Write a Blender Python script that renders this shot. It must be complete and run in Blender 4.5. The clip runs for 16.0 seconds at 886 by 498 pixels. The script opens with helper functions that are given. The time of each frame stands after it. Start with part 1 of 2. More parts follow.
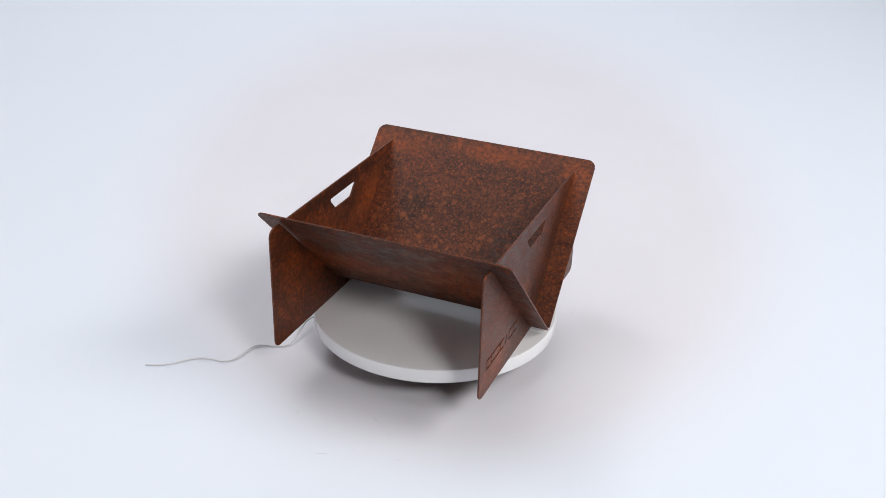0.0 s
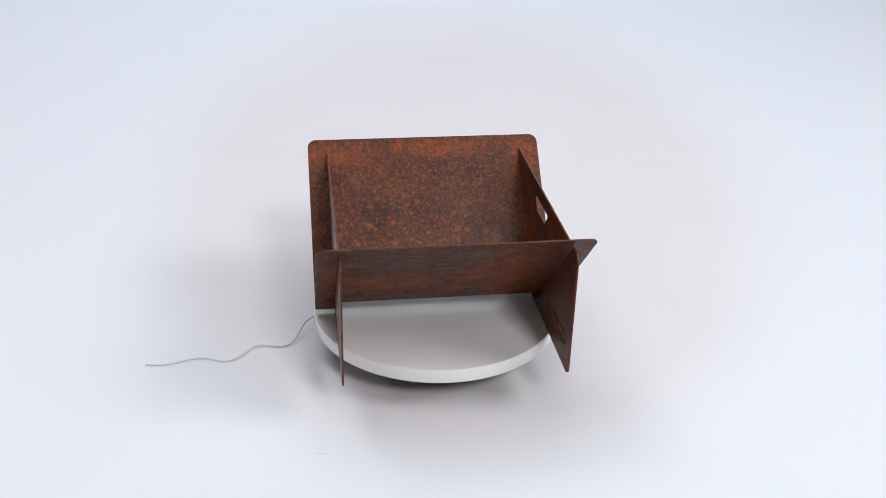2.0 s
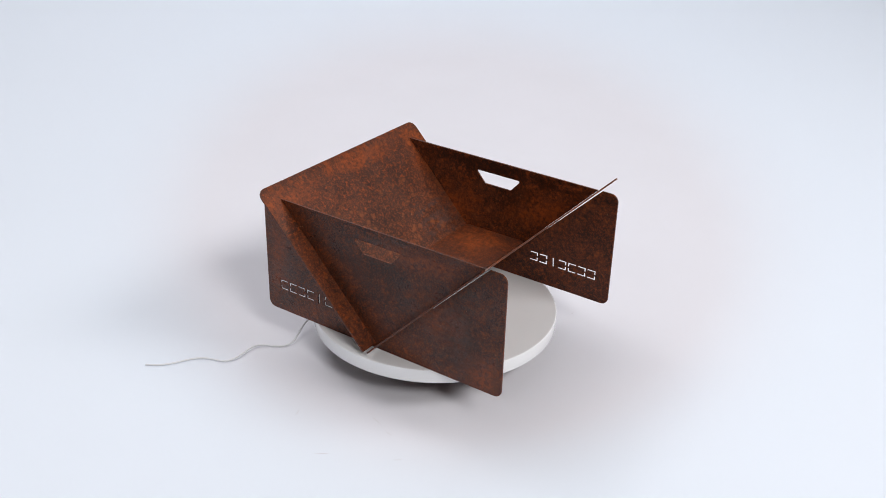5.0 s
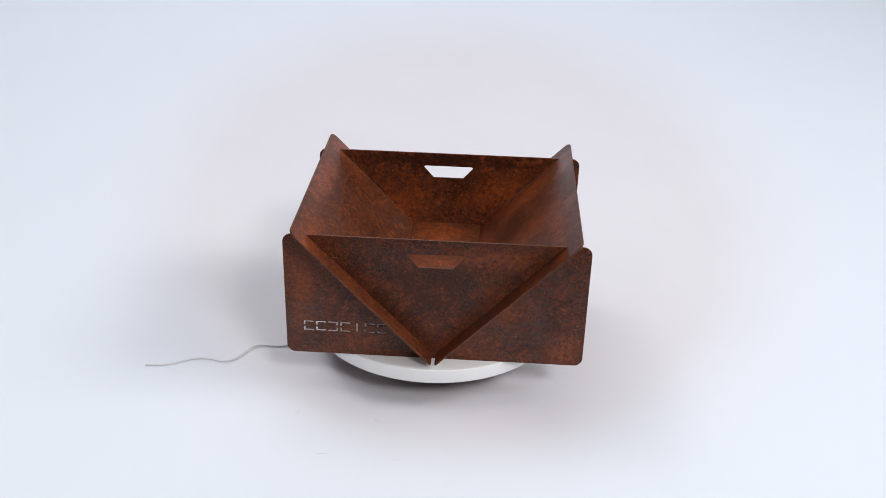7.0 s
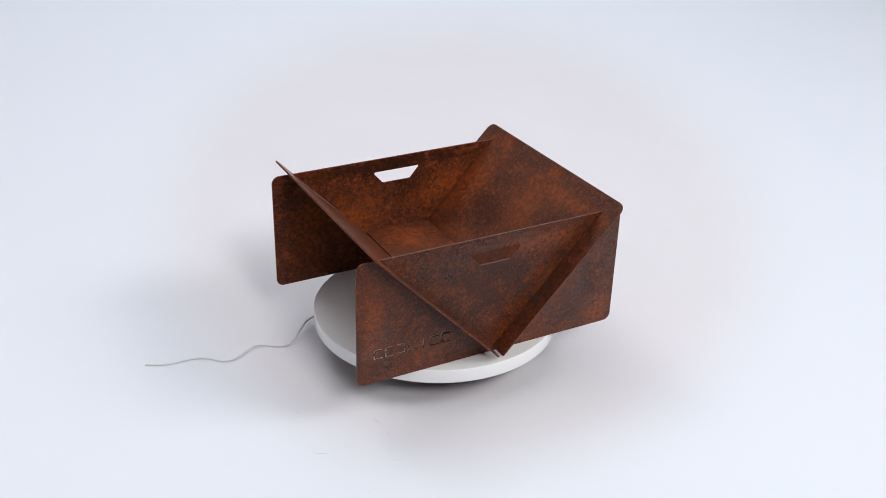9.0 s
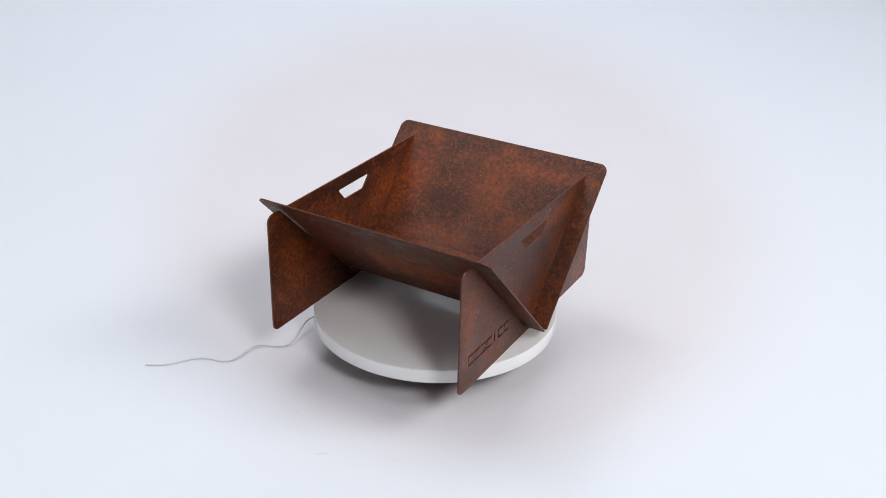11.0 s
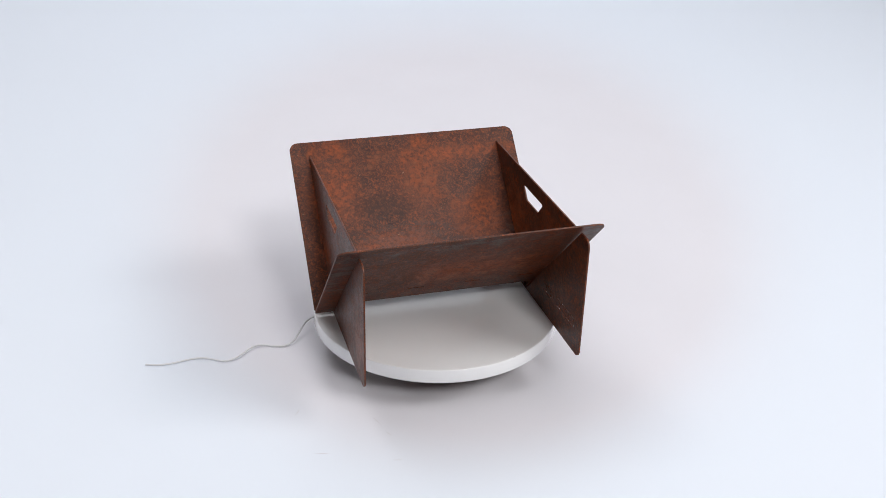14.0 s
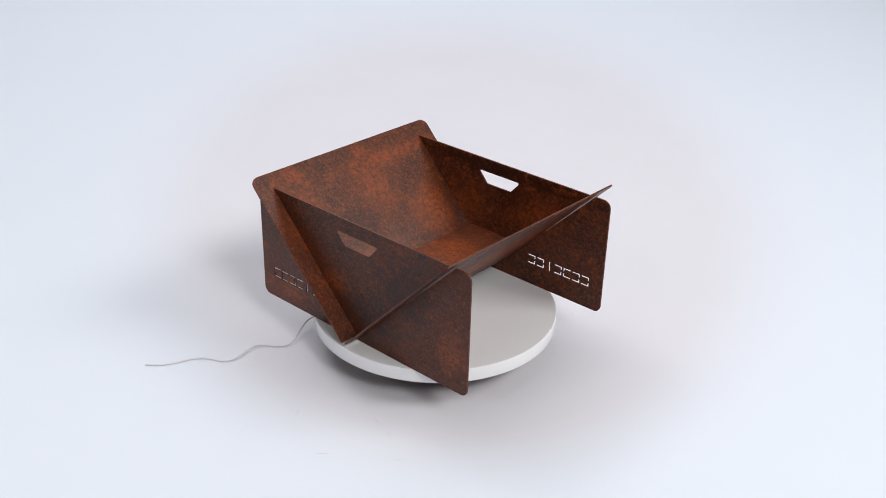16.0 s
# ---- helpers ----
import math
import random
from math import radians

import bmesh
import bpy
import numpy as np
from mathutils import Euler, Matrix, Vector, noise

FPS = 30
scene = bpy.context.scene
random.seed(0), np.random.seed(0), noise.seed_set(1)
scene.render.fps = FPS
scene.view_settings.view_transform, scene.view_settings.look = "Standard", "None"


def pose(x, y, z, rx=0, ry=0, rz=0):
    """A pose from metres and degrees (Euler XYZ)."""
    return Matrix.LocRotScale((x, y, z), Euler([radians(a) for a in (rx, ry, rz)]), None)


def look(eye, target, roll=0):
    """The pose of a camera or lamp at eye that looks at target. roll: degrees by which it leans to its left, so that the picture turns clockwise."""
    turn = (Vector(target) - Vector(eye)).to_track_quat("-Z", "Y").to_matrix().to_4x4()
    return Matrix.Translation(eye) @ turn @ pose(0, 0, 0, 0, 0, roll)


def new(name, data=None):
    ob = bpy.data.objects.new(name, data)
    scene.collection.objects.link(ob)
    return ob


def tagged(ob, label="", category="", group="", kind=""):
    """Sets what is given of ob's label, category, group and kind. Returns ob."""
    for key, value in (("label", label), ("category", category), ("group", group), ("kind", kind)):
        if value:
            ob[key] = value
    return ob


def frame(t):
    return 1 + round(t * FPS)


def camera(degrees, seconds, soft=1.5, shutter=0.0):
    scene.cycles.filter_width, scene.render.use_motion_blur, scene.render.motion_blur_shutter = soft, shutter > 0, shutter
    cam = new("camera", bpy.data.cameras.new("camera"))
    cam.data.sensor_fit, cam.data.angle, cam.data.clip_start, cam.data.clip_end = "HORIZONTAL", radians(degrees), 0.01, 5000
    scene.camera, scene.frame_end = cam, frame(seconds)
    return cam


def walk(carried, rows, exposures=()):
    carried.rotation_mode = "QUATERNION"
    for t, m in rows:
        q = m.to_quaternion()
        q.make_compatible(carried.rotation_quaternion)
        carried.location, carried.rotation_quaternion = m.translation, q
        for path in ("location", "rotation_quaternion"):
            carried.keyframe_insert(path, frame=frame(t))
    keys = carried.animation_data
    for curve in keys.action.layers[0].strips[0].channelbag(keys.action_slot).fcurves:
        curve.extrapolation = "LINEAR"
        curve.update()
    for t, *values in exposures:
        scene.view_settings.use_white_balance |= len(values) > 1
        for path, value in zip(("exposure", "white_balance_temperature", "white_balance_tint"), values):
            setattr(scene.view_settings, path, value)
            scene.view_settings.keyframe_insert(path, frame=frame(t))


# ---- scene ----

# ---- camera: on a stand, still ----
cam = camera(45.79, 16.0, soft=0.65)
VIEW = pose(-0.0076, -1.5042, 0.9416, 62.874, 0, -0.683) @ pose(0, 0, 0, 0, 0, 1.52)
walk(cam, [(0.0, VIEW), (16.0, VIEW)])


# ---- light: a studio with softboxes and an added fill ----
def softbox(name, eye, target, size_x, size_y, watts, colour):
    lamp = bpy.data.lights.new(name, "AREA")
    lamp.shape, lamp.size, lamp.size_y = "RECTANGLE", size_x, size_y
    lamp.energy, lamp.color = watts, colour
    ob = new(name, lamp)
    ob.matrix_world = look(eye, target)
    return ob


softbox("front_softbox", (1.95, -4.15, 3.95), (-0.4, 0.6, 0.0), 1.2, 1.2, 138, (1.0, 0.985, 0.970))
softbox("right_softbox", (3.80, -1.00, 3.45), (-1.4, 0.5, 0.0), 2.2, 1.5, 114, (1.0, 0.985, 0.970))
softbox("side_softbox", (-2.20, -2.05, 2.25), (0, 0.1, 0.1), 0.35, 0.35, 8.0, (1.0, 0.98, 0.97))
softbox("ceiling_softbox", (-1.5, 1.2, 5.6), (-1.5, 1.2, 0), 5.6, 4.8, 138, (1.0, 0.985, 0.985))
# unseen fill lamp, added to lift the dim upper left of the backdrop
softbox("added_backdrop_fill", (-2.6, 2.6, 5.4), (-1.6, 2.6, 0.0), 2.4, 1.2, 46, (1.0, 0.985, 0.985))
world = bpy.data.worlds.new("studio")
scene.world = world
world.use_nodes = True
world.node_tree.nodes["Background"].inputs[0].default_value = (0.9, 0.93, 1.0, 1)
world.node_tree.nodes["Background"].inputs[1].default_value = 0.05


# ---- materials ----
class Nodes:
    """A short way to write a node material."""

    def __init__(self, name):
        self.material = bpy.data.materials.new(name)
        self.material.use_nodes = True
        self.tree = self.material.node_tree
        self.bsdf = self.tree.nodes["Principled BSDF"]

    def node(self, kind, **values):
        n = self.tree.nodes.new(kind)
        for key, value in values.items():
            if key in n.inputs:
                self.put(n.inputs[key], value)
        return n

    def put(self, socket, value):
        if hasattr(value, "is_output"):
            self.tree.links.new(value, socket)
        else:
            socket.default_value = value

    def set(self, **values):
        for key, value in values.items():
            self.put(self.bsdf.inputs[key.replace("_", " ")], value)

    def place(self, scale=(1, 1, 1), shift=(0, 0, 0), turn=0.0):
        coords = self.tree.nodes.new("ShaderNodeTexCoord")
        m = self.node("ShaderNodeMapping", Vector=coords.outputs["Object"], Location=shift, Rotation=(0, 0, turn), Scale=scale)
        return m.outputs[0]

    def noise(self, vector, scale, detail=6.0, rough=0.6, warp=0.0):
        n = self.node("ShaderNodeTexNoise", Vector=vector, Scale=scale, Detail=detail, Roughness=rough, Distortion=warp)
        return n.outputs[0]

    def span(self, value, low, high, to_low=0.0, to_high=1.0):
        n = self.tree.nodes.new("ShaderNodeMapRange")
        n.interpolation_type = "SMOOTHSTEP"
        for i, v in enumerate((value, low, high, to_low, to_high)):
            self.put(n.inputs[i], v)
        return n.outputs[0]

    def math(self, how, a, b):
        n = self.tree.nodes.new("ShaderNodeMath")
        n.operation = how
        self.put(n.inputs[0], a)
        self.put(n.inputs[1], b)
        return n.outputs[0]

    def mix(self, factor, a, b):
        n = self.tree.nodes.new("ShaderNodeMix")
        n.data_type = "RGBA"
        for socket, value in ((n.inputs[0], factor), (n.inputs[6], a), (n.inputs[7], b)):
            self.put(socket, value if hasattr(value, "is_output") or isinstance(value, (int, float)) else (*value, 1))
        return n.outputs[2]

    def bump(self, height, distance, strength=1.0):
        self.set(Normal=self.node("ShaderNodeBump", Height=height, Distance=distance, Strength=strength).outputs[0])


DARK, BROWN, ORANGE = (0.0095, 0.0040, 0.0028), (0.080, 0.0205, 0.0082), (0.29, 0.060, 0.0115)
UMBER, GREY, PALE = (0.034, 0.0110, 0.0062), (0.060, 0.047, 0.045), (0.40, 0.20, 0.105)


def rust(name, shift, zones=(), spots=(), spot_much=0.9, bloom=0.4, grey=(), grey_much=0.0, dark=(), dark_much=0.0, specks=0.5, pits=0.5, turn=0.0, gloss=0.30, relief=0.00035, wax=0.10, mirror=0.38):
    """Weathered steel: brown oxide, orange bloom, round water spots, dark pits and grey mill scale.
    zones, spots, grey and dark are patches, some of them painted sheen and shade, each as (x, y, half width, half
    height)."""
    m = Nodes(name)
    p = m.place(shift=shift)
    flat = m.place()
    large = m.noise(p, 7.0, 6.0, 0.60, 0.7)
    patch = m.noise(p, 30.0, 9.0, 0.72, 0.5)
    speck = m.noise(p, 150.0, 7.0, 0.74)
    grain = m.noise(p, 460.0, 4.0, 0.70)
    ragged = m.math("ADD", m.math("MULTIPLY", m.math("SUBTRACT", patch, 0.5), 4.2), m.math("MULTIPLY", m.math("SUBTRACT", speck, 0.5), 2.2))

    def patches(areas, rough_rim=1.0):
        """1 inside the patches, 0 outside, with torn borders."""
        total = 0.0
        for x, y, wide, high in areas:
            off = m.node("ShaderNodeVectorMath", Vector=flat)
            off.operation = "SUBTRACT"
            off.inputs[1].default_value = (x, y, 0)
            size = m.node("ShaderNodeVectorMath", Vector=off.outputs[0])
            size.operation = "MULTIPLY"
            size.inputs[1].default_value = (1 / wide, 1 / high, 0)
            far = m.node("ShaderNodeVectorMath", Vector=size.outputs[0])
            far.operation = "LENGTH"
            one = m.span(m.math("ADD", far.outputs["Value"], m.math("MULTIPLY", ragged, rough_rim)), 0.35, 1.15, 1.0, 0.0)
            total = m.math("MAXIMUM", one, total)
        return total

    # brown ground, cloudy, with a fine grain of light and dark points
    colour = m.mix(m.span(large, 0.36, 0.62), UMBER, BROWN)
    colour = m.mix(m.span(patch, 0.42, 0.62, 0.0, 0.35), colour, (0.125, 0.036, 0.015))
    colour = m.mix(m.span(speck, 0.47, 0.40, 0.0, pits), colour, DARK)
    colour = m.mix(m.math("MULTIPLY", m.span(grain, 0.52, 0.60), 0.55), colour, ORANGE)
    mottle = m.noise(m.place(shift=(shift[1], shift[0], 0)), 110.0, 7.0, 0.70, 0.3)
    colour = m.mix(m.span(mottle, 0.47, 0.38, 0.0, 0.9 * pits), colour, DARK)
    colour = m.mix(m.span(mottle, 0.54, 0.64, 0.0, 0.75 * specks), colour, (0.20, 0.050, 0.014))
    # orange bloom: scattered, and dense inside the zones
    thin = m.math("MULTIPLY", m.span(m.math("ADD", patch, m.math("MULTIPLY", m.math("SUBTRACT", speck, 0.5), 0.7)), 0.56, 0.68), m.span(large, 0.40, 0.62))
    colour = m.mix(m.math("MULTIPLY", thin, bloom), colour, ORANGE)
    if zones:
        body = m.math("MULTIPLY", patches(zones), m.span(speck, 0.42, 0.58, 0.16, 0.80))
        colour = m.mix(body, colour, ORANGE)
    colour = m.mix(m.math("MULTIPLY", m.span(speck, 0.555, 0.605), specks), colour, ORANGE)
    # darker patches, on some sheets painted shade
    if dark:
        colour = m.mix(m.math("MULTIPLY", patches(dark, 0.7), dark_much), colour, DARK)
    if spots:
        where = patches(spots, 0.5)
        colour = m.mix(m.math("MULTIPLY", where, 0.25 * spot_much), colour, DARK)
        for scale, size, amount in ((60.0, 0.50, 0.80), (115.0, 0.52, 0.75), (230.0, 0.55, 0.6)):
            cell = m.node("ShaderNodeTexVoronoi", Vector=p, Scale=scale)
            edge = m.math("MULTIPLY", m.math("SUBTRACT", speck, 0.5), 0.9)
            chance = m.math("MULTIPLY", cell.outputs["Color"], 0.38)
            dots = m.span(m.math("ADD", m.math("ADD", cell.outputs["Distance"], chance), edge), size * 0.45, size * 1.05, 1.0, 0.0)
            colour = m.mix(m.math("MULTIPLY", m.math("MULTIPLY", dots, where), amount * spot_much), colour, (0.24, 0.066, 0.021))
    shine = m.math("ADD", m.span(patch, 0.36, 0.64, gloss, gloss + 0.12), m.math("MULTIPLY", grain, 0.10))
    if grey:
        # smooth blue-grey mill scale that still mirrors the lamps, torn along the rolling direction; on plate insides,
        # painted sheen
        long = m.place(scale=(1.0, 3.2, 1.0), shift=shift, turn=turn)
        lines = m.noise(long, 24.0, 9.0, 0.72, 0.5)
        torn = m.span(m.math("ADD", lines, m.math("MULTIPLY", m.math("SUBTRACT", speck, 0.5), 0.45)), 0.46, 0.54)
        skin = m.math("MULTIPLY", m.math("MULTIPLY", torn, patches(grey, 0.7)), grey_much)
        colour = m.mix(skin, colour, GREY)
        shine = m.math("SUBTRACT", shine, m.math("MULTIPLY", skin, 0.10))
    fleck = m.math("MULTIPLY", m.span(m.noise(p, 210.0, 3.0, 0.5), 0.70, 0.73), m.span(patch, 0.45, 0.60))
    colour = m.mix(m.math("MULTIPLY", fleck, 0.65), colour, PALE)
    m.set(Base_Color=colour, Metallic=0.0, Roughness=shine)
    m.bsdf.inputs["Specular IOR Level"].default_value = mirror
    m.set(Coat_Weight=wax, Coat_Roughness=0.30, Coat_IOR=1.5)
    m.bump(m.math("ADD", m.math("MULTIPLY", grain, 0.35), m.math("ADD", speck, m.math("MULTIPLY", patch, 0.7))), relief, 0.6)
    return m.material


# grey: sheen low on one side, painted into the colour
RUST_SPOTTED = rust("rust_water_spotted", (3.1, 1.7, 0), spots=((-0.05, 0.11, 0.18, 0.11), (0.06, 0.12, 0.16, 0.10)), spot_much=1.0, zones=((0.15, 0.26, 0.06, 0.022), (-0.03, 0.27, 0.12, 0.018), (-0.17, 0.25, 0.03, 0.05)),
                    dark=((0.09, 0.165, 0.030, 0.05),), dark_much=0.45, bloom=0.5, specks=0.8, pits=0.5, wax=0.18, grey=((-0.12, 0.12, 0.07, 0.05),), grey_much=0.45, turn=1.2)
# last dark area: shadow beside the upright panel, painted in; grey: painted reflected sheen
RUST_BLOOM = rust("rust_orange_bloom", (7.7, 4.2, 0), zones=((-0.02, 0.215, 0.045, 0.075), (-0.11, 0.135, 0.055, 0.05), (0.135, 0.20, 0.05, 0.09), (-0.06, 0.25, 0.13, 0.02), (0.05, 0.10, 0.08, 0.025)),
                  spots=((0.06, 0.25, 0.07, 0.03), (-0.03, 0.19, 0.06, 0.08)), spot_much=0.6, dark=((0.06, 0.165, 0.07, 0.03), (-0.17, 0.12, 0.03, 0.09)), dark_much=0.45,
                  grey=((0.02, 0.10, 0.12, 0.05), (-0.16, 0.10, 0.04, 0.05)), grey_much=0.4, turn=0.5, bloom=0.5, specks=0.6, pits=0.28, wax=0.18)
RUST_SCALE = rust("rust_grey_mill_scale", (1.3, 9.4, 0), grey=((-0.05, 0.23, 0.16, 0.07), (0.17, 0.2, 0.05, 0.14)), grey_much=0.65, zones=((0.09, 0.16, 0.09, 0.11), (-0.10, 0.13, 0.11, 0.05), (-0.17, 0.2, 0.03, 0.08)), bloom=0.7, specks=0.45, turn=0.75, relief=0.0006, wax=0.0, mirror=0.24, gloss=0.36)
RUST_DARK = rust("rust_dark_brown", (5.9, 6.1, 0), grey=((-0.185, 0.2, 0.03, 0.12), (0.19, 0.25, 0.03, 0.06), (0.0, 0.27, 0.16, 0.02)), grey_much=0.7, bloom=0.5, zones=((0.02, 0.15, 0.12, 0.05),), turn=0.2, specks=0.4, pits=0.35, wax=0.0, mirror=0.22, gloss=0.36)
# first two dark areas: painted plate shadow and shaded V; grey includes painted glints
RUST_PANEL_A = rust("rust_front_panel_outside", (2.4, 3.3, 0), zones=((0.19, 0.03, 0.03, 0.03), (0.06, 0.17, 0.09, 0.02), (-0.20, 0.10, 0.02, 0.07), (0.12, 0.09, 0.05, 0.04)), dark=((-0.09, 0.09, 0.08, 0.04), (0.0, 0.13, 0.09, 0.07), (0.15, 0.08, 0.06, 0.08)), dark_much=0.45,
                    grey=((0.14, 0.10, 0.11, 0.12), (-0.19, 0.06, 0.04, 0.08), (0.0, 0.17, 0.12, 0.03)), grey_much=0.32, bloom=0.4, specks=0.35, pits=0.28, turn=1.3, gloss=0.24, relief=0.0014, wax=0.0, mirror=0.32)
RUST_PANEL_B = rust("rust_rear_panel_outside", (6.2, 8.3, 0), zones=((-0.15, 0.03, 0.06, 0.03), (0.19, 0.06, 0.03, 0.04), (-0.05, 0.08, 0.04, 0.03)), dark=((0.0, 0.05, 0.12, 0.05), (0.10, 0.13, 0.07, 0.06)), dark_much=0.45,
                    bloom=0.4, specks=0.3, pits=0.3, gloss=0.28, relief=0.0008, wax=0.0, mirror=0.30)
RUST_PANEL_IN = rust("rust_panel_inside", (8.8, 0.6, 0), spots=((0.0, 0.11, 0.12, 0.05),), spot_much=0.6, zones=((0.17, 0.09, 0.04, 0.08), (-0.08, 0.13, 0.06, 0.04), (0.08, 0.10, 0.05, 0.05)),
                     dark=((0.0, 0.185, 0.20, 0.018), (-0.03, 0.15, 0.05, 0.03)), dark_much=0.55, bloom=0.5, specks=0.6, pits=0.55, wax=0.0, mirror=0.28)
RUST_ASH = rust("rust_bottom_plate", (5.3, 2.7, 0), zones=((0.0, -0.05, 0.07, 0.09), (0.0, 0.12, 0.05, 0.05)), bloom=0.6, specks=0.5, pits=0.5)
RUST_EDGE = rust("rust_cut_edge", (4.4, 7.3, 0), bloom=0.8, specks=0.6, pits=0.1, gloss=0.35)


def white_disc():
    m = Nodes("white_lacquered_board")
    p = m.place()
    cloud = m.noise(p, 7.0, 5.0)
    fine = m.noise(p, 240.0, 4.0)
    m.set(Base_Color=m.mix(m.span(cloud, 0.35, 0.7), (0.87, 0.87, 0.885), (0.85, 0.85, 0.865)), Roughness=m.span(cloud, 0.3, 0.7, 0.13, 0.17))
    m.bump(fine, 0.0002, 0.3)
    return m.material


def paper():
    """Backdrop paper, lilac white; an overlaid pale blue oval fade is painted into its colour."""
    m = Nodes("vignette_painted_paper")
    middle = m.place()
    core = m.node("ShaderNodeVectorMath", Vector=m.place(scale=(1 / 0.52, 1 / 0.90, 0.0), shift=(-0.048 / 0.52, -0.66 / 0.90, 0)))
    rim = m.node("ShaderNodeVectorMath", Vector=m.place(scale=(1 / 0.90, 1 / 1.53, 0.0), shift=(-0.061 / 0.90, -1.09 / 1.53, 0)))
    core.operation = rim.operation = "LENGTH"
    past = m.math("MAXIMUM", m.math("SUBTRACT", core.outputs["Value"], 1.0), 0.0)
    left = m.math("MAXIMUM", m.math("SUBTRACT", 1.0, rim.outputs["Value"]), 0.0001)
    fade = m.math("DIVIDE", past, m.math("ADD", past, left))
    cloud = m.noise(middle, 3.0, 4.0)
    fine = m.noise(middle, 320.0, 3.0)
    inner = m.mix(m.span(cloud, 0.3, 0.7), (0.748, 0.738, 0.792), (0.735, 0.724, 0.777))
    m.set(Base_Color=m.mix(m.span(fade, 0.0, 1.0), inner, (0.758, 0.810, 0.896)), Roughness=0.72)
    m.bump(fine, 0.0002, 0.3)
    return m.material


def plain(name, colour, rough, spread=0.04):
    m = Nodes(name)
    n = m.noise(m.place(), 14.0, 6.0)
    m.set(Base_Color=m.mix(n, [c * (1 - spread) for c in colour], [c * (1 + spread) for c in colour]), Roughness=rough)
    m.bump(n, 0.0006, 0.2)
    return m.material


DISC_WHITE = white_disc()
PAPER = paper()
WALL_DARK = plain("dark_bounce_cut_grey", (0.13, 0.13, 0.135), 0.8)
CEILING_PALE = plain("pale_bounce_ceiling", (0.50, 0.50, 0.51), 0.8)
BASE_DARK = plain("dark_plastic", (0.075, 0.058, 0.050), 0.5)
CABLE_GREY = plain("light_grey_rubber", (0.70, 0.70, 0.72), 0.45)
SCUFF = plain("grey_scuff", (0.60, 0.58, 0.60), 0.8)
SHADOW_WARMER = plain("shadow_warming_brown", (0.12, 0.075, 0.055), 0.8, 0.15)


# ---- mesh helpers ----
def part(name, bm, material, parent=None, label=""):
    me = bpy.data.meshes.new(name)
    bm.to_mesh(me)
    bm.free()
    for mat in material if isinstance(material, (list, tuple)) else [material]:
        me.materials.append(mat)
    ob = new(name, me)
    ob.parent = parent
    return tagged(ob, label)


def smooth(ob):
    for f in ob.data.polygons:
        f.use_smooth = True
    return ob


def turned(profile, steps=128):
    """A body of revolution from (radius, height) pairs."""
    bm = bmesh.new()
    rings = []
    for r, z in profile:
        rings.append([bm.verts.new((r * math.cos(2 * math.pi * i / steps), r * math.sin(2 * math.pi * i / steps), z)) for i in range(steps)])
    for a, b in zip(rings, rings[1:]):
        for i in range(steps):
            j = (i + 1) % steps
            bm.faces.new((a[i], a[j], b[j], b[i]))
    bm.faces.new(list(reversed(rings[0])))
    bm.faces.new(rings[-1])
    return bm


def rounded(corners, steps=6):
    """An outline with rounded corners from (x, y, radius) triples."""
    out = []
    for i, (x, y, r) in enumerate(corners):
        here = Vector((x, y))
        if r <= 0:
            out.append(here)
            continue
        a = (Vector(corners[i - 1][:2]) - here).normalized()
        b = (Vector(corners[(i + 1) % len(corners)][:2]) - here).normalized()
        half = a.angle(b) / 2
        reach = r / math.tan(half)
        centre = here + (a + b).normalized() * (r / math.sin(half))
        p, q = here + a * reach - centre, here + b * reach - centre
        for k in range(steps + 1):
            v = p.lerp(q, k / steps)
            out.append(centre + v.normalized() * r)
    return out


def sheet_metal(name, outline, holes, thick, pose_in, materials, parent, label=""):
    """A flat steel sheet with cut openings: materials for the +z face, the -z face and the cut edge."""
    curve = bpy.data.curves.new(name, "CURVE")
    curve.dimensions, curve.fill_mode = "2D", "BOTH"
    ease = 0.0003
    curve.extrude, curve.bevel_depth, curve.bevel_resolution, curve.offset = thick / 2 - ease, ease, 0, -ease
    for loop in (outline, *holes):
        s = curve.splines.new("POLY")
        s.points.add(len(loop) - 1)
        for point, v in zip(s.points, loop):
            point.co = (v[0], v[1], 0, 1)
        s.use_cyclic_u = True
    holder = bpy.data.objects.new("outline", curve)
    me = bpy.data.meshes.new_from_object(holder)
    bpy.data.objects.remove(holder)
    me.name = name
    me.materials.clear()
    for mat in materials:
        me.materials.append(mat)
    for f in me.polygons:
        f.material_index = 0 if f.normal.z > 0.9 else 1 if f.normal.z < -0.9 else 2
        f.use_smooth = False
    ob = new(name, me)
    ob.parent = parent
    ob.matrix_local = pose_in
    return tagged(ob, label)


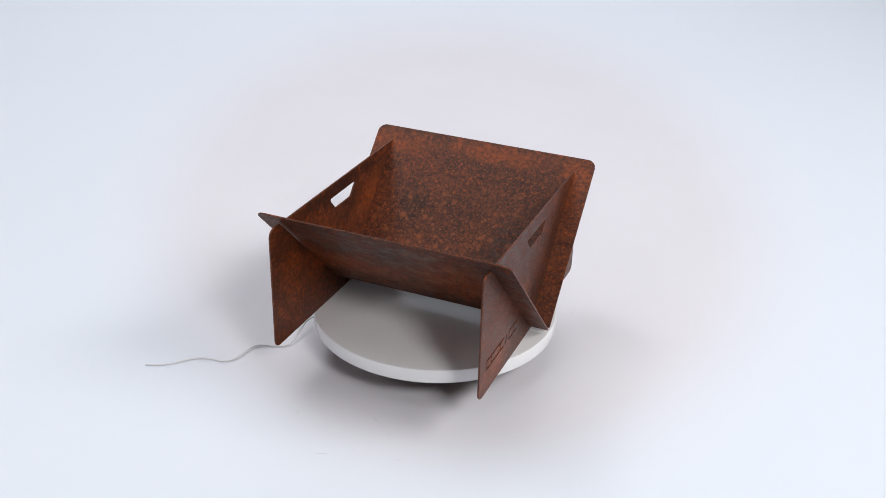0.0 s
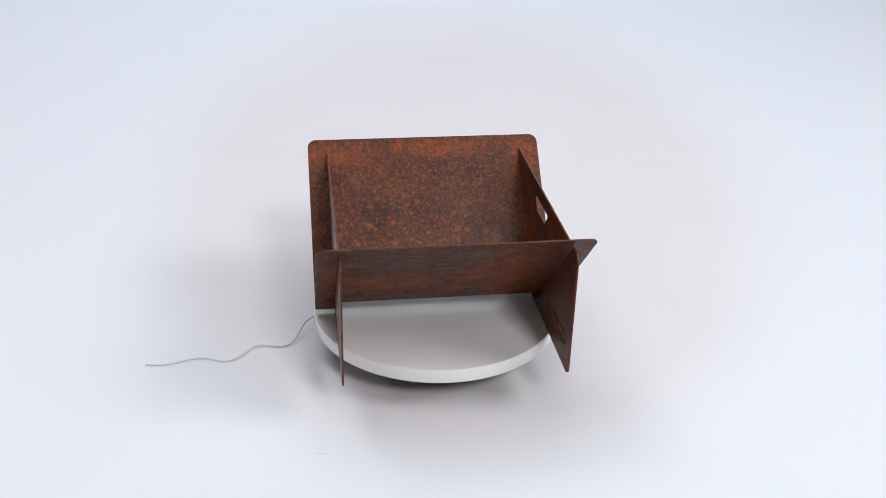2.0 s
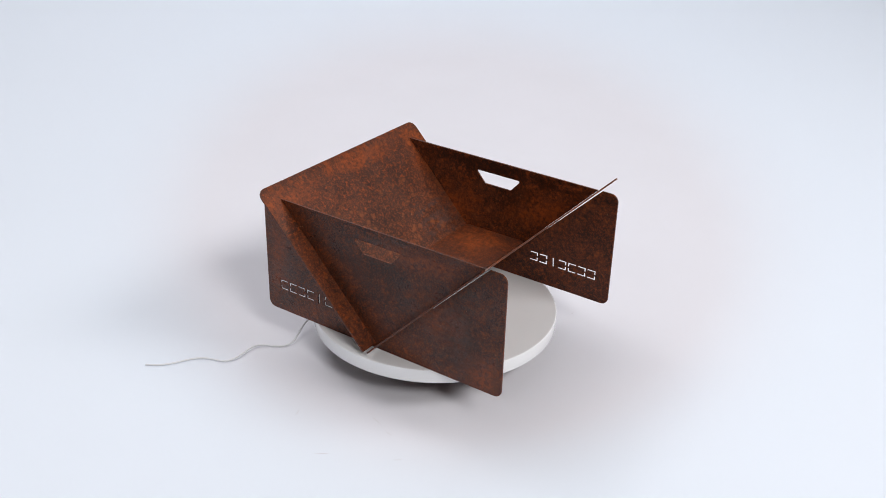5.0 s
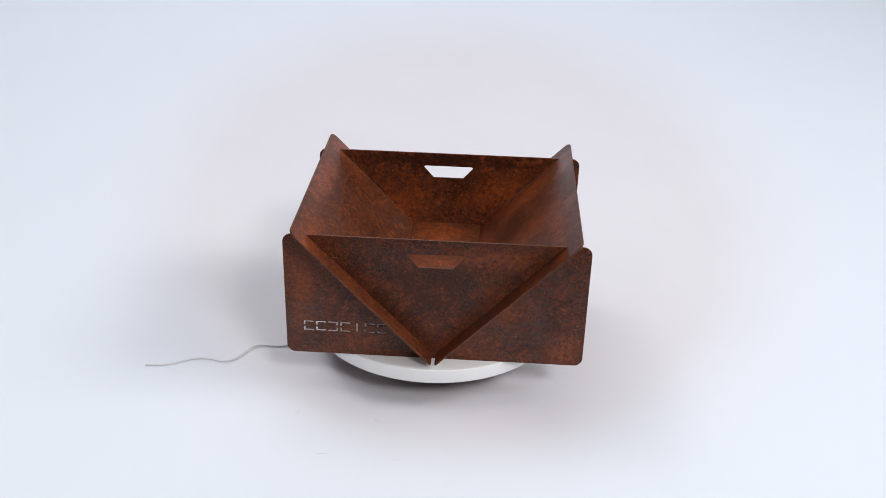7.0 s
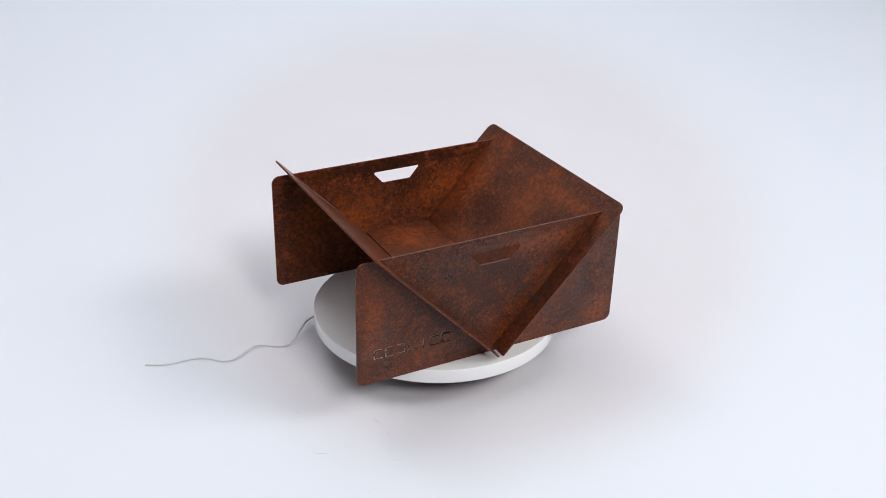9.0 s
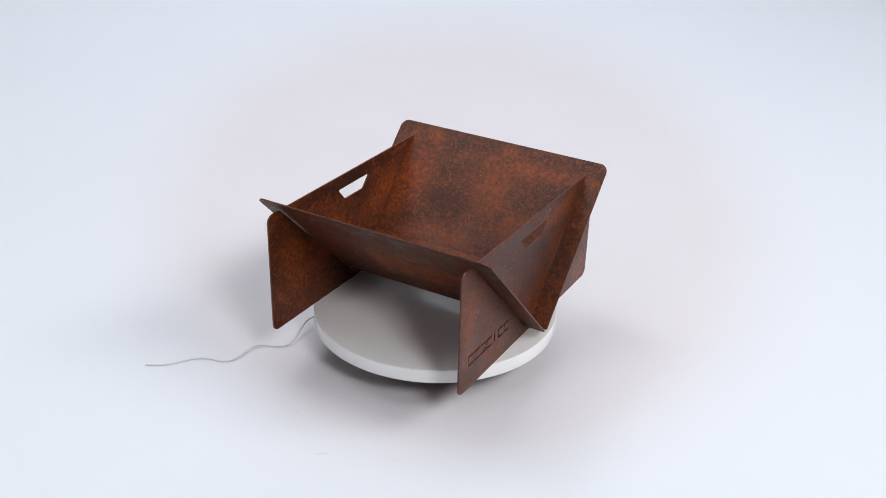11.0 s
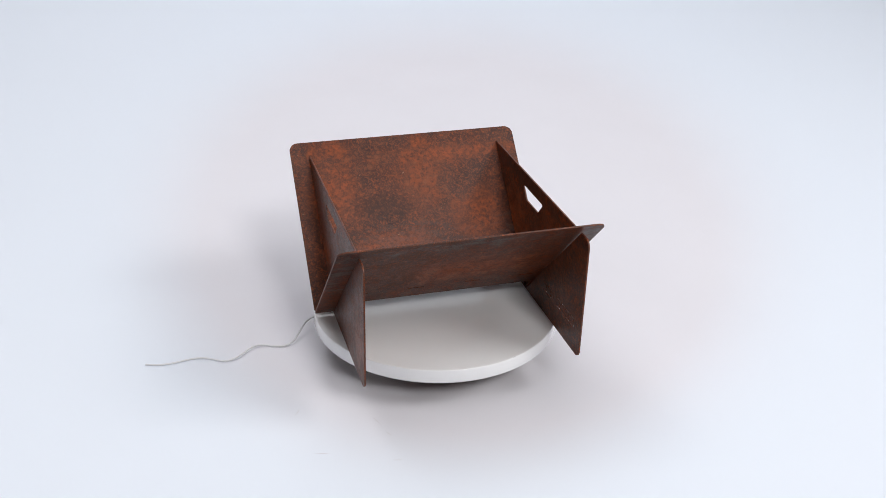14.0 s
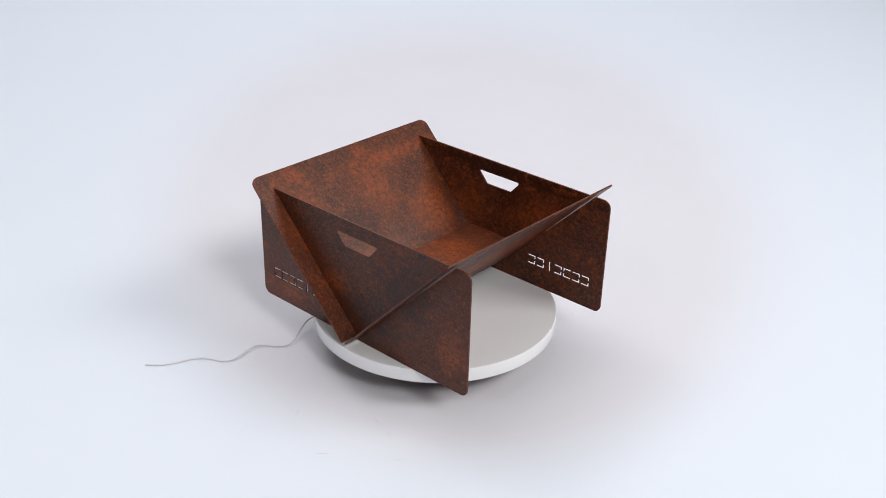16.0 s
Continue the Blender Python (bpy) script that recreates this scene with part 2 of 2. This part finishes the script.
# ---- the studio ----
def studio():
    bm = bmesh.new()
    line = [(-0.55, 0.0), (0.0, 0.0), (0.8, 0.0), (1.6, 0.0), (2.6, 0.0)]
    for k in range(1, 17):
        a = math.pi / 2 * k / 16
        line.append((2.6 + 0.9 * math.sin(a), 0.9 - 0.9 * math.cos(a)))
    line.append((3.5, 4.6))
    rows = [[bm.verts.new((x, y, z)) for y, z in line] for x in (-1.8, -0.6, 0.6, 1.8)]
    for a, b in zip(rows, rows[1:]):
        for i in range(len(line) - 1):
            bm.faces.new((a[i], b[i], b[i + 1], a[i + 1]))
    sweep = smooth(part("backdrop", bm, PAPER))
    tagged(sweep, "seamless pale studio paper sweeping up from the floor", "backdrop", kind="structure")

    def slab(name, low, high, label):
        bm = bmesh.new()
        bmesh.ops.create_cube(bm, size=1.0)
        for v in bm.verts:
            v.co = [(l + h) / 2 + c * (h - l) for c, l, h in zip(v.co, low, high)]
        tagged(part(name, bm, CEILING_PALE if name == "ceiling" else WALL_DARK), label, name.split("_")[0], kind="structure")

    # unseen dark floor and walls, added to close the room and cut bounce
    slab("floor", (-4.6, -5.6, -0.10), (4.6, 3.7, -0.004), "unseen dark grey floor under the backdrop, added to cut bounced light")
    slab("wall_north", (-4.5, 3.55, 0.0), (4.5, 3.65, 6.0), "plain dark grey wall, unseen, added to close the studio")
    slab("wall_west", (-4.6, -5.6, 0.0), (-4.505, 3.65, 6.0), "plain dark grey side wall, unseen, added to close the studio")
    slab("wall_east", (4.505, -5.6, 0.0), (4.6, 3.65, 6.0), "plain dark grey side wall, unseen, added to close the studio")
    slab("wall_south", (-4.5, -5.6, 0.0), (4.5, -5.505, 6.0), "plain dark grey rear wall, unseen, added to close the studio")
    # unseen ceiling, kept pale to put reflected light on the steel
    slab("ceiling", (-4.6, -5.6, 6.005), (4.6, 3.65, 6.1), "plain pale ceiling, unseen, added to reflect light onto the steel")
    # short hair-thin scuffs in the paper
    for x, y, turn, size in ((-0.085, -0.232, -40, 0.016), (-0.158, -0.312, -8, 0.020), (-0.065, -0.262, -30, 0.010), (-0.050, -0.322, 12, 0.012), (0.243, 0.094, 60, 0.006), (-0.205, -0.215, 80, 0.014)):
        bm = bmesh.new()
        strip = []
        for k in range(6):
            u = k / 5 - 0.5
            half = 0.0005 * (1 - abs(2 * u) ** 2) + 0.00008
            bend = 0.10 * size * math.sin(3 * u + x * 40)
            strip.append((bm.verts.new((u * size, bend - half, 0)), bm.verts.new((u * size, bend + half, 0))))
        for a, b in zip(strip, strip[1:]):
            bm.faces.new((a[0], b[0], b[1], a[1]))
        mark = part("scuff", bm, SCUFF, sweep)
        mark.matrix_local = pose(x, y, 0.0006, 0, 0, turn)
    return sweep


# ---- the turntable ----
TOP = 0.070


def tube(name, points, radius, material, parent, label=""):
    curve = bpy.data.curves.new(name, "CURVE")
    curve.dimensions, curve.bevel_depth, curve.bevel_resolution, curve.use_fill_caps, curve.resolution_u = "3D", radius, 3, True, 8
    s = curve.splines.new("NURBS")
    s.points.add(len(points) - 1)
    for point, v in zip(s.points, points):
        point.co = (*v, 1)
    s.use_endpoint_u, s.order_u = True, 4
    holder = bpy.data.objects.new("line", curve)
    me = bpy.data.meshes.new_from_object(holder)
    bpy.data.objects.remove(holder)
    me.name = name
    me.materials.clear()
    me.materials.append(material)
    ob = new(name, me)
    ob.parent = parent
    return tagged(smooth(ob), label)


def turntable():
    top = new("turntable")
    tagged(top, "round white motorised display turntable on a dark low base", "turntable")
    r, e, low = 0.2, 0.0014, TOP - 0.0227
    profile = [(0.19, low), (r - e, low)]
    profile += [(r - e + e * math.sin(a), low + e - e * math.cos(a)) for a in (0.5, 1.05, 1.57)]
    profile += [(r - e + e * math.cos(a), TOP - e + e * math.sin(a)) for a in (0.0, 0.5, 1.05, 1.57)]
    profile.append((r - 0.004, TOP))
    disc = smooth(part("disc", turned(profile), DISC_WHITE, top, "white lacquered round turning plate"))
    for turn, size in ((64, 0.006), (118, 0.003), (-36, 0.005), (201, 0.004), (300, 0.003)):
        bm = bmesh.new()
        bmesh.ops.create_cube(bm, size=1.0)
        for v in bm.verts:
            v.co = (v.co.x * 0.0012 * (1.0 if v.co.y > 0 else 0.5), v.co.y * size, v.co.z * 0.0008)
        chip = part("edge_chip", bm, SCUFF, disc, "small grey chip in the rim")
        chip.matrix_local = pose(0, 0, 0, 0, 0, turn) @ pose(r - 0.0010, 0, TOP - 0.0005, 0, 40, 0)
    # unseen brown ring, added so its bounce tints the floor shadow
    part("underside", turned([(0.132, low - 0.0014), (0.1965, low - 0.0014), (0.1965, low - 0.0002), (0.132, low - 0.0002)]), SHADOW_WARMER, disc, "unseen brown underside, added to warm the shadow below the plate")
    part("base", turned([(0.123, 0.0), (0.127, 0.004), (0.127, low - 0.003), (0.118, low - 0.0025)], 64), BASE_DARK, top, "dark plastic drive base")
    tube("power_cable", CABLE, 0.0015, CABLE_GREY, top, "thin light grey power cable lying on the floor")
    return top, disc


CABLE = [(-0.11, 0.075, 0.034), (-0.17, 0.060, 0.034), (-0.200, 0.036, 0.022), (-0.221, 0.024, 0.016), (-0.226, -0.002, 0.010), (-0.237, -0.032, 0.002),
         (-0.262, -0.038, 0.002), (-0.297, -0.028, 0.004), (-0.316, -0.074, 0.004), (-0.338, -0.088, 0.002), (-0.370, -0.070, 0.002),
         (-0.404, -0.082, 0.002), (-0.430, -0.100, 0.002), (-0.461, -0.097, 0.002)]


# ---- the fire pit ----
PANEL_AT, PANEL_HALF, PANEL_HIGH = 0.1661, 0.2229, 0.1990
PLATE_HALF, PLATE_LONG, PLATE_LEAN = 0.1986, 0.2914, 45.8
FOOT_X, FOOT_Z = 0.0033, 0.0076
STEEL = 0.0026


def fire_pit():
    pit = new("fire_pit")
    tagged(pit, "rusted corten steel fire pit of four slotted sheets on a turntable", "fire pit")
    middle = Matrix.Translation((0.0086, 0.0011, 0.0))

    # upright panels: slits for the plates, a trapezoid grip and a row of cut bars
    lean = math.radians(PLATE_LEAN)
    slope = math.cos(lean) / math.sin(lean)

    def at(z):
        return FOOT_X + (z - FOOT_Z) * slope

    inner, outer, deep = 0.0024, 0.0048, 0.105
    right = [(PANEL_HALF, PANEL_HIGH, 0.013), (at(PANEL_HIGH) + outer, PANEL_HIGH, 0.003), (at(deep) + inner, deep, 0), (at(deep) - inner, deep, 0), (at(PANEL_HIGH) - inner, PANEL_HIGH, 0)]
    left = [(-x, z, r) for x, z, r in reversed(right)]
    outline = rounded([(-PANEL_HALF, 0, 0.012), (PANEL_HALF, 0, 0.012), *right, *left])
    grip = rounded([(-0.0446, 0.1758, 0.0022), (-0.0256, 0.1545, 0.0022), (0.0256, 0.1545, 0.0022), (0.0446, 0.1758, 0.0022)], 4)
    # seven broken brackets of equal stroke
    bars, stroke, low, high = [], 0.0027, 0.0382, 0.0552
    for k in range(7):
        x, gap = -0.1966 + k * 0.0183, 0.0026
        if k == 4:
            bars.append([(x + 0.005, low), (x + 0.005 + stroke, low), (x + 0.006 + stroke, high), (x + 0.006, high)])
            continue
        wide, mid = 0.0152, (low + high) / 2

        def bracket(points, k=k, x=x, wide=wide):
            return [(x + (wide - u if k == 2 else u), z) for u, z in points]

        bars.append(bracket([(0, mid + gap / 2), (stroke, mid + gap / 2), (stroke, high - stroke), (wide, high - stroke), (wide, high), (0, high)]))
        bars.append(bracket([(0, low), (wide, low), (wide, low + stroke), (stroke, low + stroke), (stroke, mid - gap / 2), (0, mid - gap / 2)]))
    for side, turn in (("front", 0), ("rear", 180)):
        sheet_metal("upright_panel", outline, [grip, *bars], STEEL,
                    middle @ pose(0, 0, 0, 0, 0, turn) @ pose(0, -PANEL_AT, 0, 90, 0, 0),
                    (RUST_PANEL_A if side == "front" else RUST_PANEL_B, RUST_PANEL_IN, RUST_EDGE), pit, "rusted upright panel with grip hole and cut logo bars")

    # slanted plates
    cut, rise = PANEL_AT - 0.004, 0.036
    outline = rounded([(-PLATE_HALF, 0, 0.002), (-cut, 0, 0), (-cut, rise, 0), (cut, rise, 0), (cut, 0, 0), (PLATE_HALF, 0, 0.002),
                       (PLATE_HALF, PLATE_LONG, 0.014), (-PLATE_HALF, PLATE_LONG, 0.014)])
    slots = [[(x - 0.0130, 0.0782), (x + 0.0130, 0.0782), (x + 0.0130, 0.0812), (x - 0.0130, 0.0812)] for x in (-0.1365, -0.0465, 0.0465, 0.1365)]
    c, s = math.cos(lean), math.sin(lean)
    stand = Matrix(((0, c, s, FOOT_X), (1, 0, 0, 0), (0, s, -c, FOOT_Z), (0, 0, 0, 1)))
    sheet_metal("slanted_plate", outline, slots, STEEL, middle @ stand, (RUST_SCALE, RUST_BLOOM, RUST_EDGE), pit, "slanted plate with orange bloom and grey scale")
    sheet_metal("slanted_plate", outline, slots, STEEL, middle @ pose(0, 0, 0, 0, 0, 180) @ stand, (RUST_DARK, RUST_SPOTTED, RUST_EDGE), pit, "slanted plate with round orange rust spots")

    # bottom plate between the slanted ones
    half, long = 0.0587, PANEL_AT - 0.0015
    outline = rounded([(-half, -long, 0.006), (half, -long, 0.006), (half, long, 0.006), (-half, long, 0.006)], 3)
    sheet_metal("ash_plate", outline, [], STEEL, middle @ Matrix.Translation((0, 0, 0.0675)), (RUST_ASH, RUST_DARK, RUST_EDGE), pit, "flat rusted bottom plate")
    return pit


backdrop = studio()
table, disc = turntable()
pit = fire_pit()
pit.matrix_world = pose(0, 0, TOP)


# ---- what turns: the disc and the fire pit on it, once in 22.9 s ----
def motions():
    times = [k * 0.25 for k in range(65)]
    walk(disc, [(t, pose(0, 0, 0, 0, 0, 15.709 * (t - 7.2151))) for t in times])
    walk(pit, [(t, pose(0, 0, TOP, 0, 0, 15.709 * (t - 7.2151))) for t in times])


motions()
